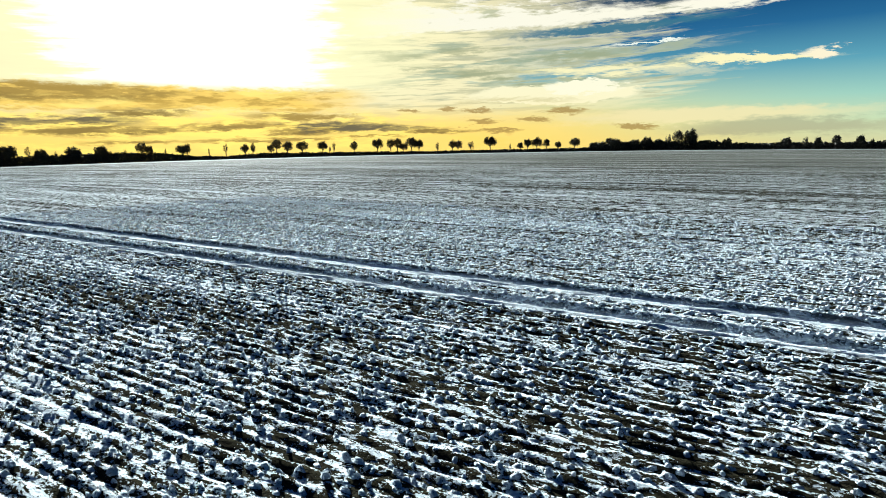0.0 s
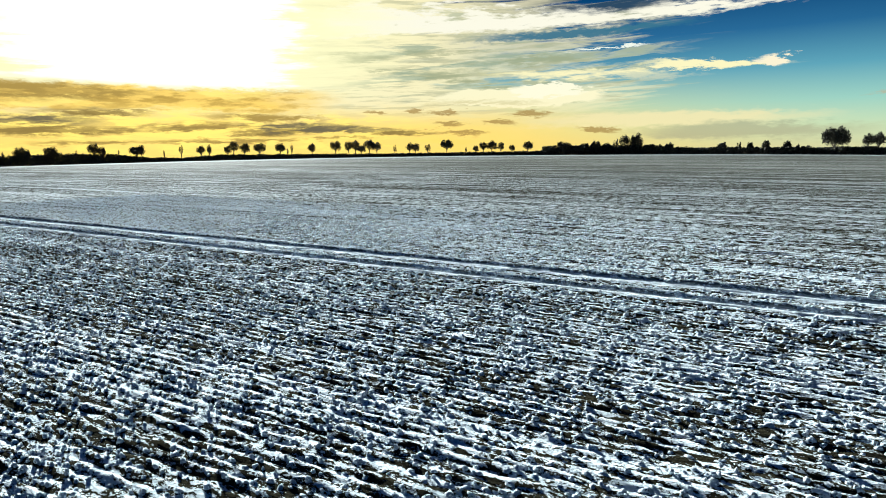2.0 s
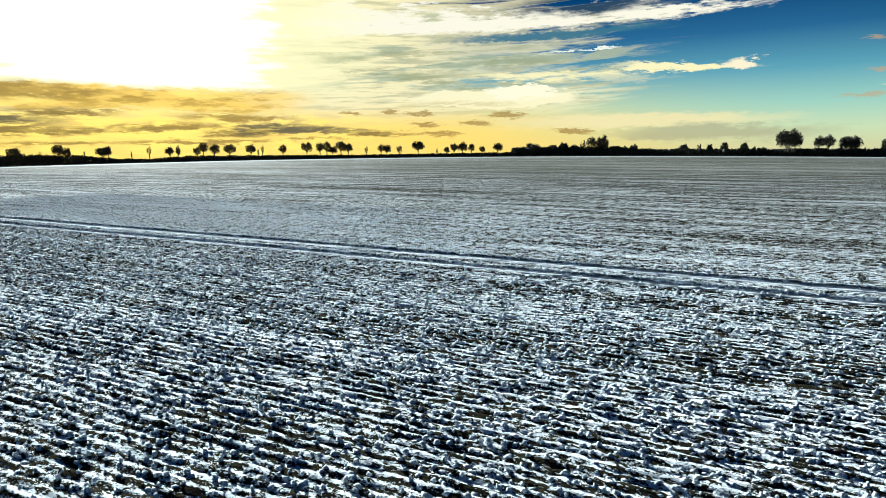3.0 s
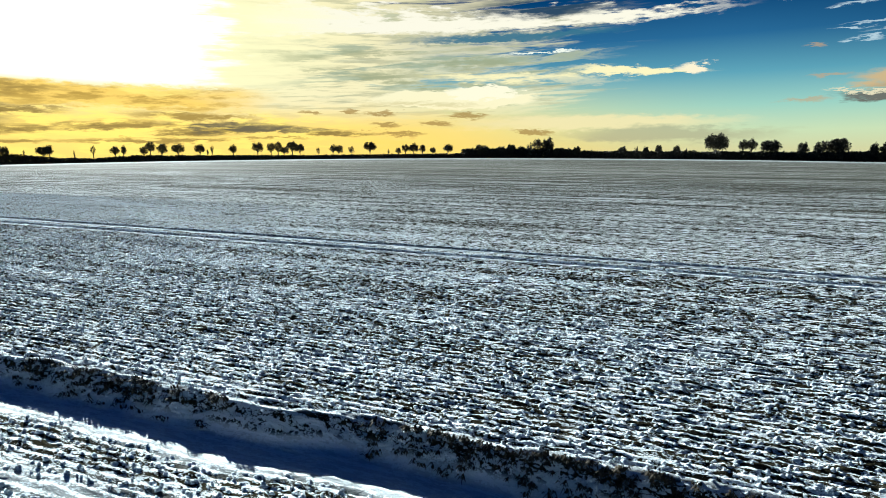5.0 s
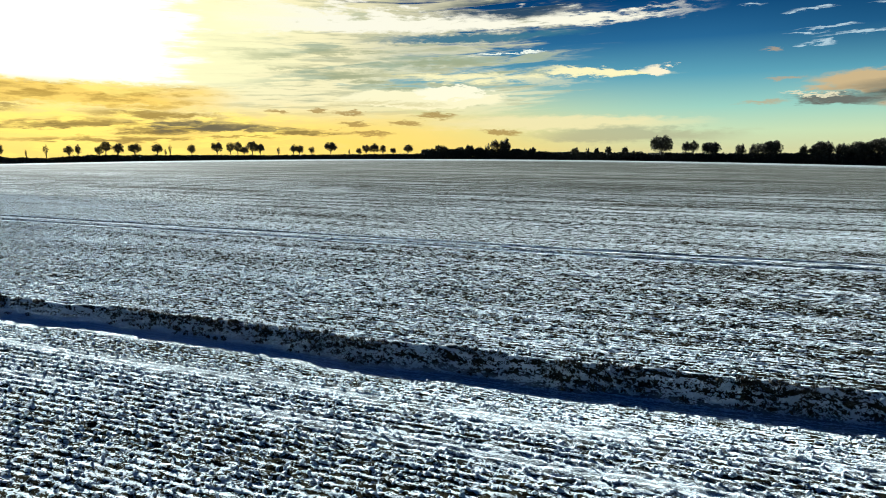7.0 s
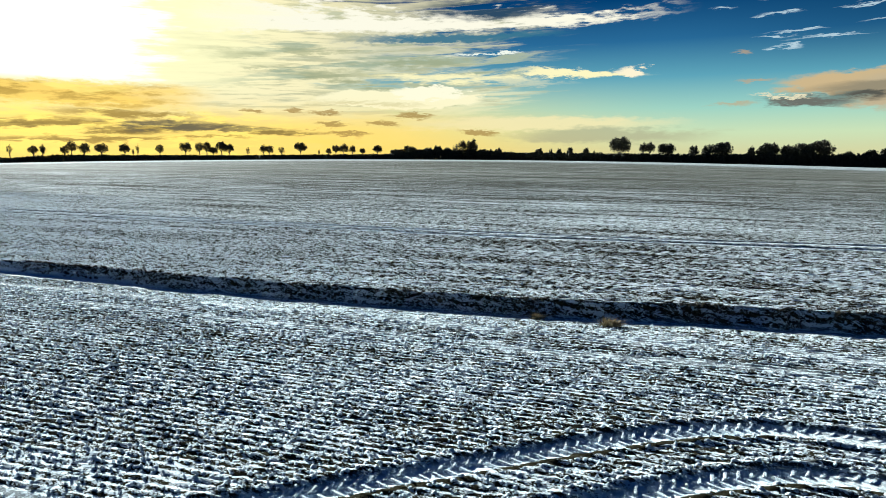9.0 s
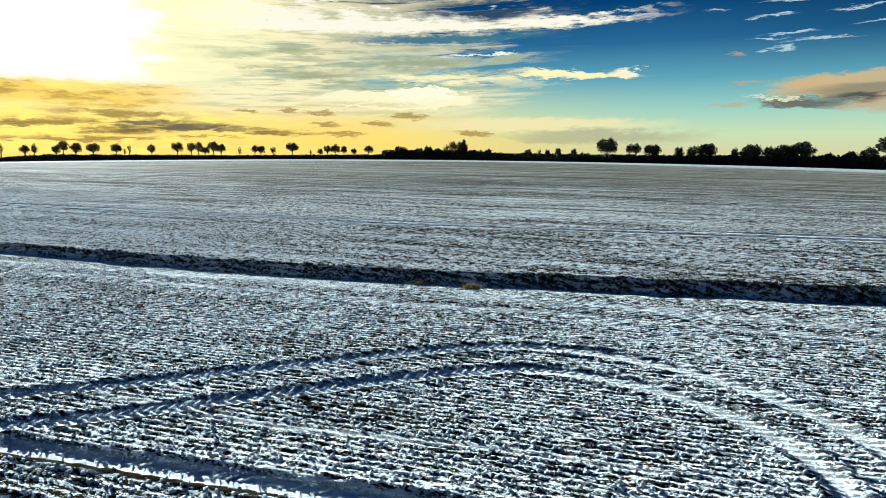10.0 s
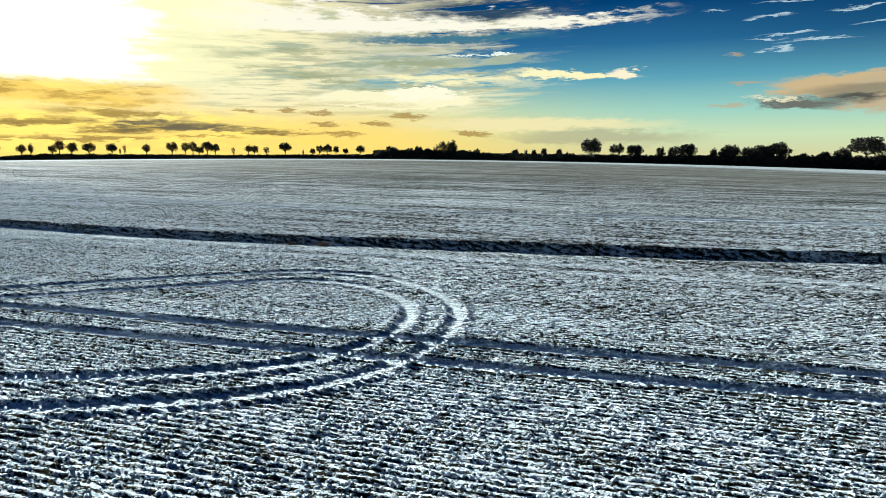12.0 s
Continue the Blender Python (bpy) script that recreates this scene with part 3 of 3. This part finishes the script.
dense_tree(-529.1, 432.3, 16.0, 12.1)
slim_tree(-516.6, 436.2, 13.6, 3.0)
dense_tree(-509.9, 448.2, 17.2, 14.4)
oak(-490.3, 457.9, 17.4, 11.8)
slim_tree(-479.1, 472.8, 14.0, 3.0)
oak(-471.9, 483.8, 19.9, 10.8)
oak(-462.9, 483.3, 17.0, 9.5)
slim_tree(-454.7, 494.6, 14.2, 1.8)
oak(-439.1, 498.7, 16.2, 12.9)
oak(-438.0, 504.3, 17.8, 7.7)
slim_tree(-425.4, 517.9, 13.2, 1.8)
slim_tree(-408.9, 521.5, 16.9, 5.9)
oak(-397.0, 533.6, 16.1, 8.8)
oak(-387.3, 532.4, 16.3, 5.8)
oak(-374.6, 544.2, 15.5, 8.2)
oak(-372.2, 550.0, 20.4, 10.6)
oak(-359.7, 549.6, 17.8, 11.6)
oak(-349.1, 559.1, 17.6, 12.9)
oak(-327.9, 562.0, 16.9, 11.5)
slim_tree(-323.8, 568.0, 12.5, 2.9)
slim_tree(-321.9, 573.1, 17.0, 4.1)
oak(-300.2, 575.1, 16.3, 8.6)
oak(-280.6, 586.2, 18.7, 12.7)
oak(-265.1, 584.9, 18.2, 9.1)
oak(-260.6, 590.4, 18.8, 10.4)
oak(-256.1, 595.9, 13.8, 11.6)
oak(-246.4, 592.4, 19.0, 13.7)
oak(-240.1, 598.2, 16.7, 11.5)
slim_tree(-220.9, 596.8, 13.4, 4.6)
oak(-207.7, 603.7, 15.5, 8.0)
oak(-202.6, 608.8, 14.9, 10.4)
slim_tree(-188.5, 605.4, 13.4, 9.1)
oak(-170.6, 612.2, 18.1, 16.0)
slim_tree(-149.8, 605.6, 10.4, 2.8)
oak(-140.9, 608.8, 11.9, 6.8)
oak(-133.2, 612.0, 15.6, 8.5)
oak(-124.3, 605.4, 15.7, 12.3)
oak(-114.9, 608.2, 14.5, 7.8)
oak(-103.7, 601.0, 12.0, 7.2)
oak(-89.3, 602.8, 14.9, 11.1)
dense_tree(-70.8, 603.3, 10.5, 11.1)
dense_tree(-64.3, 596.2, 11.2, 9.8)
oak(-57.9, 598.7, 14.7, 8.8)
dense_tree(-53.1, 591.8, 13.0, 14.1)
dense_tree(-42.3, 593.1, 10.8, 9.8)
dense_tree(-36.4, 595.5, 12.3, 12.0)
dense_tree(-25.2, 584.6, 14.5, 10.6)
dense_tree(-16.5, 586.0, 12.4, 9.5)
slim_tree(-9.0, 587.7, 15.9, 7.1)
oak(-1.4, 579.3, 19.1, 10.5)
dense_tree(8.3, 576.2, 19.7, 13.9)
dense_tree(16.6, 563.2, 10.0, 11.4)
dense_tree(31.7, 554.0, 11.6, 7.8)
dense_tree(65.8, 524.0, 10.5, 8.5)
slim_tree(73.5, 508.4, 10.8, 4.1)
dense_tree(80.0, 505.2, 10.8, 5.2)
dense_tree(85.9, 490.6, 11.6, 6.0)
dense_tree(99.0, 487.8, 11.3, 6.0)
dense_tree(105.6, 488.5, 8.6, 3.0)
dense_tree(122.5, 472.0, 19.7, 17.7)
oak(138.6, 467.2, 15.3, 7.9)
oak(141.9, 458.6, 15.6, 8.7)
dense_tree(153.8, 456.0, 15.4, 14.6)
dense_tree(171.3, 449.2, 13.4, 7.8)
dense_tree(176.6, 438.4, 13.8, 8.6)
dense_tree(186.0, 436.4, 16.1, 16.3)
dense_tree(198.8, 419.8, 12.7, 6.1)
dense_tree(210.0, 418.5, 15.1, 17.0)
dense_tree(221.6, 416.8, 14.9, 7.6)
dense_tree(225.8, 407.4, 15.3, 17.8)
dense_tree(237.5, 405.1, 17.9, 18.0)
dense_tree(247.5, 391.6, 10.6, 6.5)
dense_tree(259.2, 388.4, 11.7, 11.3)
dense_tree(270.0, 385.6, 14.7, 12.3)
oak(277.1, 372.7, 21.3, 25.3)
dense_tree(285.9, 370.8, 11.0, 8.5)


# ---------------------------------------------------------------- hedge and wood below the trees
def build_hedge():
    rng = random.Random(5)
    verts, faces = [], []
    az_at = (-75, -52, -46, -43, -40.3, -38, -35.5, -29, -21, -11.6, -7.3, -5.5, -3.7, -1, 2, 4.2, 12, 20, 31, 38, 60)
    top_at = (9, 9.4, 10.3, 9.0, 5.5, 4.6, 6.6, 5.7, 4.8, 5.1, 5.4, 8.5, 10.0, 9.5, 9.0, 6.8, 6.1, 6.2, 7.4, 8.9, 9)
    d_at = (-80, -34, -15.6, 0, 10, 15, 25, 60)
    dist = (713, 660, 634, 581, 502, 488, 469, 462)
    az = -75.0
    while az < 60:
        for depth in (-6.0, 0.0, 6.0):
            d = float(np.interp(az, d_at, dist)) + depth + rng.uniform(-2, 2)
            x, y = d * math.sin(radians(az)), d * math.cos(radians(az))
            g = terrain(x, y)
            top = float(np.interp(az, az_at, top_at)) * (1.02 + 0.2 * noise.noise((az * 1.3, depth, 0)) + rng.uniform(-0.06, 0.10))
            n = int(6 + top * 2.2)
            for k in range(n):
                zz = top * (k + rng.random()) / n
                p = Vector((x + rng.uniform(-1.5, 1.5), y + rng.uniform(-1.5, 1.5), g + zz - 0.4))
                leaf_clump(verts, faces, p, rng.uniform(1.1, 2.1), rng)
        az += 0.09
    ob = mesh_object("hedgerow", verts, faces, HEDGE)
    tagged(ob, "long dark hedge and scrub along the far edge of the field", "hedge", kind="stuff")


build_hedge()


# ---------------------------------------------------------------- tyre prints
def tyre_print(name, line, label):
    """Chevron ridges of snow left standing between the lugs of a tractor tyre."""
    rng = random.Random(9)
    curved = label.startswith("curved")
    verts, faces = [], []
    t = np.gradient(line, axis=0)
    t /= np.linalg.norm(t, axis=1)[:, None]
    run = np.concatenate([[0], np.cumsum(np.linalg.norm(np.diff(line, axis=0), axis=1))])
    at, side = 0.0, 1
    while at < run[-1]:
        p = np.array([np.interp(at, run, line[:, 0]), np.interp(at, run, line[:, 1])])
        d = np.array([np.interp(at, run, t[:, 0]), np.interp(at, run, t[:, 1])])
        n = np.array([-d[1], d[0]]) * side
        if -60 < p[0] < 30 and rng.random() > 0.06:
            slide = float(smooth(p[0], -15, -9.5)) * curved
            z = float(hill(np.array([p[0]]), np.array([p[1]]))[0]) - float(rut_depth(np.float64(p[0]), curved)) - 0.012
            tall = (0.062 if p[0] > -24 and curved else 0.04) * (1 - 0.8 * slide) * rng.uniform(0.6, 1.3)
            a, b = p + n * 0.02 - d * 0.02, p + n * 0.27 + d * 0.16
            w = d * 0.058 * rng.uniform(0.8, 1.25)
            i = len(verts)
            for q, s in ((a, 1.0), (b, 1.15)):
                verts += [(*(q - w * s), z), (*(q - w * 0.45), z + tall), (*(q + w * 0.45), z + tall * 0.95), (*(q + w * s), z)]
            faces += [(i, i + 4, i + 5, i + 1), (i + 1, i + 5, i + 6, i + 2), (i + 2, i + 6, i + 7, i + 3), (i, i + 1, i + 2, i + 3), (i + 4, i + 7, i + 6, i + 5)]
        at += 0.14
        side = -side
    ob = mesh_object(name, verts, faces, TUFT)
    ob.matrix_world = LAY
    tagged(ob, label, "tyre track", group="tyre tracks in the snow", kind="stuff")


for key, line in TRACKS.items():
    tyre_print("tyre_track", line, "curved tractor tyre print with chevron lugs in snow" if key.startswith("turn") else "straight tractor tyre print with chevron lugs in snow")


# ---------------------------------------------------------------- clumps of snow sitting on the drilled seedlings, row by row
def snow_tufts():
    rng = np.random.default_rng(4)
    across = np.arange(6.5, 62, ROW) + ROW * 0.28
    along = np.arange(-122, 34, 0.105)
    U, V = np.meshgrid(along, across)
    u, v = U.ravel(), V.ravel()
    swept = np.zeros(len(u))  # and the snow swept aside by the old tramline
    for at, n in ((48.49, 1500), (47.79, 1200), (49.9, 1200)):
        u, v, swept = np.append(u, rng.uniform(-115, -20, n)), np.append(v, np.full(n, at)), np.append(swept, np.ones(n))
    u, v = u + rng.normal(0, 0.045, len(u)), v + rng.normal(0, 0.048, len(v))
    # the strip of field that lies nearest, running aslant to the rows, thinning out beyond it
    ahead, run = u * 0.4515 + v * 0.892, u * -0.892 + v * 0.4515
    dense = (1 - smooth(ahead, 9, 32)) * (0.3 + 0.75 * ripple(u / 0.5, v / 0.5, 61)) + swept
    keep = (ahead > -9) & (ahead < 32) & (run > -6) & (run < 118) & (rng.random(len(u)) < dense)
    u, v = u[keep], v[keep]
    h, pressed = relief(u, v)
    h, pressed = track_marks(u, v, h, pressed)
    ok = (np.abs(pressed) < 0.34) & (h > -0.5)
    u, v, z = u[ok], v[ok], (hill(u, v) + h)[ok]
    n = len(u)
    long, wide, tall = rng.uniform(0.03, 0.085, n), rng.uniform(0.022, 0.048, n), rng.uniform(0.015, 0.046, n)
    co = np.empty((n, 10, 3))
    for k in range(6):
        turn = k * math.pi / 3 + rng.normal(0, 0.25, n)
        r = rng.uniform(0.7, 1.3, n)
        co[:, k] = np.stack([u + np.cos(turn) * r * long, v + np.sin(turn) * r * wide, z - 0.02], 1)
    for k, turn in enumerate((0.3, 1.8, 3.3, 4.9)):
        r = rng.uniform(0.35, 0.85, n)
        w = turn + rng.normal(0, 0.3, n)
        co[:, 6 + k] = np.stack([u + np.cos(w) * r * long, v + np.sin(w) * r * wide, z + tall * rng.uniform(0.4, 1.35, n)], 1)
    tri = np.array([(0, 1, 6), (1, 2, 7), (1, 7, 6), (2, 3, 8), (2, 8, 7), (3, 4, 8), (4, 9, 8), (4, 5, 9), (5, 0, 9), (0, 6, 9), (6, 7, 8), (6, 8, 9)])
    tris = (np.arange(n)[:, None, None] * 10 + tri[None]).reshape(-1, 3)
    me = bpy.data.meshes.new("snow_tufts")
    me.vertices.add(n * 10)
    me.vertices.foreach_set("co", co.astype(np.float32).ravel())
    me.loops.add(tris.size)
    me.loops.foreach_set("vertex_index", tris.astype(np.int32).ravel())
    me.polygons.add(len(tris))
    me.polygons.foreach_set("loop_start", np.arange(0, tris.size, 3, dtype=np.int32))
    me.polygons.foreach_set("use_smooth", np.ones(len(tris), dtype=bool))
    me.update(calc_edges=True)
    me.materials.append(TUFT)
    ob = new("snow_tufts", me)
    ob.matrix_world = LAY
    tagged(ob, "small clumps of white snow on seedlings along the drill rows", "snow", kind="stuff")


snow_tufts()


# ---------------------------------------------------------------- dead grass hanging over the ditch bank
def bank_grass():
    rng = random.Random(12)
    verts, faces = [], []
    n = 5600
    us = np.array([rng.uniform(-100, 40) for _ in range(n)])
    keep = ripple(us / 1.1, 0, 51) * 0.6 + ripple(us / 0.4, 0, 52) * 0.4
    vs = ditch_lip(us) - np.array([0.04 + 0.5 * rng.random() ** 1.6 for _ in range(n)])
    h, _ = relief(us, vs)
    zs = hill(us, vs) + h
    for u, v, z, k in zip(us, vs, zs, keep):
        if k < 0.50 + rng.uniform(-0.06, 0.06):
            continue
        for _ in range(7):
            turn = rng.uniform(-2.6, -0.5)
            long = rng.uniform(0.07, 0.17)
            d = Vector((math.cos(turn), math.sin(turn), 0))
            side = Vector((-d.y, d.x, 0)) * rng.uniform(0.010, 0.022)
            p = Vector((u + rng.uniform(-0.06, 0.06), v + rng.uniform(-0.05, 0.05), z - 0.02))
            mid = p + d * long * 0.35 + Vector((0, 0, long * rng.uniform(0.45, 0.8)))
            tip = p + d * long * 0.9 + Vector((0, 0, long * rng.uniform(-0.1, 0.5)))
            i = len(verts)
            verts += [p - side, p + side, mid + side * 0.8, mid - side * 0.8, tip]
            faces += [(i, i + 1, i + 2, i + 3), (i + 3, i + 2, i + 4)]
    ob = mesh_object("dead_grass", verts, faces, STRAW)
    ob.matrix_world = LAY
    tagged(ob, "dark dead grass tufts hanging over the snowy ditch bank", "grass", kind="stuff")


bank_grass()


# ---------------------------------------------------------------- a lone low bush far out on the snow
def lone_bush(x, y):
    rng = random.Random(3)
    root = new("field_bush")
    root.location = (x, y, terrain(x, y))
    tv, tf, cv, cf = [], [], [], []
    for k in range(9):
        turn = k * 2.4
        tip = Vector((math.cos(turn) * rng.uniform(0.3, 0.9), math.sin(turn) * rng.uniform(0.3, 0.9), rng.uniform(0.7, 1.3)))
        tube(tv, tf, [Vector((0, 0, -0.2)), tip * 0.5 + Vector((0, 0, 0.1)), tip], [0.05, 0.035, 0.012], 5)
        for _ in range(28):
            leaf_clump(cv, cf, tip * rng.uniform(0.3, 1.05) + Vector((rng.gauss(0, 1), rng.gauss(0, 1), rng.gauss(0, 0.7))) * 0.2, 0.3, rng)
    mesh_object("stem", tv, tf, BARK, root, True)
    mesh_object("crown", cv, cf, FOLIAGE, root)
    tagged(root, "small dark bush standing alone on the snowy field", "bush")


lone_bush(-151.0, 423.0)


# ---------------------------------------------------------------- straw tussocks left on the near side of the ditch
STUBBLE = plain_material("pale_straw", (0.13, 0.10, 0.05), (0.34, 0.27, 0.14), 9.0)


def straw_tussock(u, v, size, seed):
    rng = random.Random(seed)
    h, _ = relief(np.array([u]), np.array([v]))
    root = new("straw_tussock")
    root.location = LAY @ Vector((u, v, float(hill(np.array([u]), np.array([v]))[0]) + float(h[0])))
    bv, bf = [], []
    for _ in range(260):
        turn, spread_at = rng.uniform(0, 6.283), rng.random() ** 0.6
        foot = Vector((math.cos(turn) * spread_at * 0.6, math.sin(turn) * spread_at * 0.3, -0.05)) * size
        tip = foot + Vector((rng.gauss(0, 0.35), rng.gauss(0, 0.3), rng.uniform(0.25, 0.75))) * size
        side = Vector((rng.uniform(-1, 1), rng.uniform(-1, 1), 0)).normalized() * 0.012
        mid = foot.lerp(tip, 0.6) + Vector((0, 0, 0.08 * size))
        i = len(bv)
        bv += [foot - side, foot + side, mid + side, mid - side, tip]
        bf += [(i, i + 1, i + 2, i + 3), (i + 3, i + 2, i + 4)]
    mesh_object("blades", bv, bf, STUBBLE, root)
    tagged(root, "clump of pale dry straw standing in the snow", "grass", group="straw tussocks by the ditch")


straw_tussock(-16.2, 31.95, 0.55, 1)
straw_tussock(-18.9, 32.75, 0.4, 2)
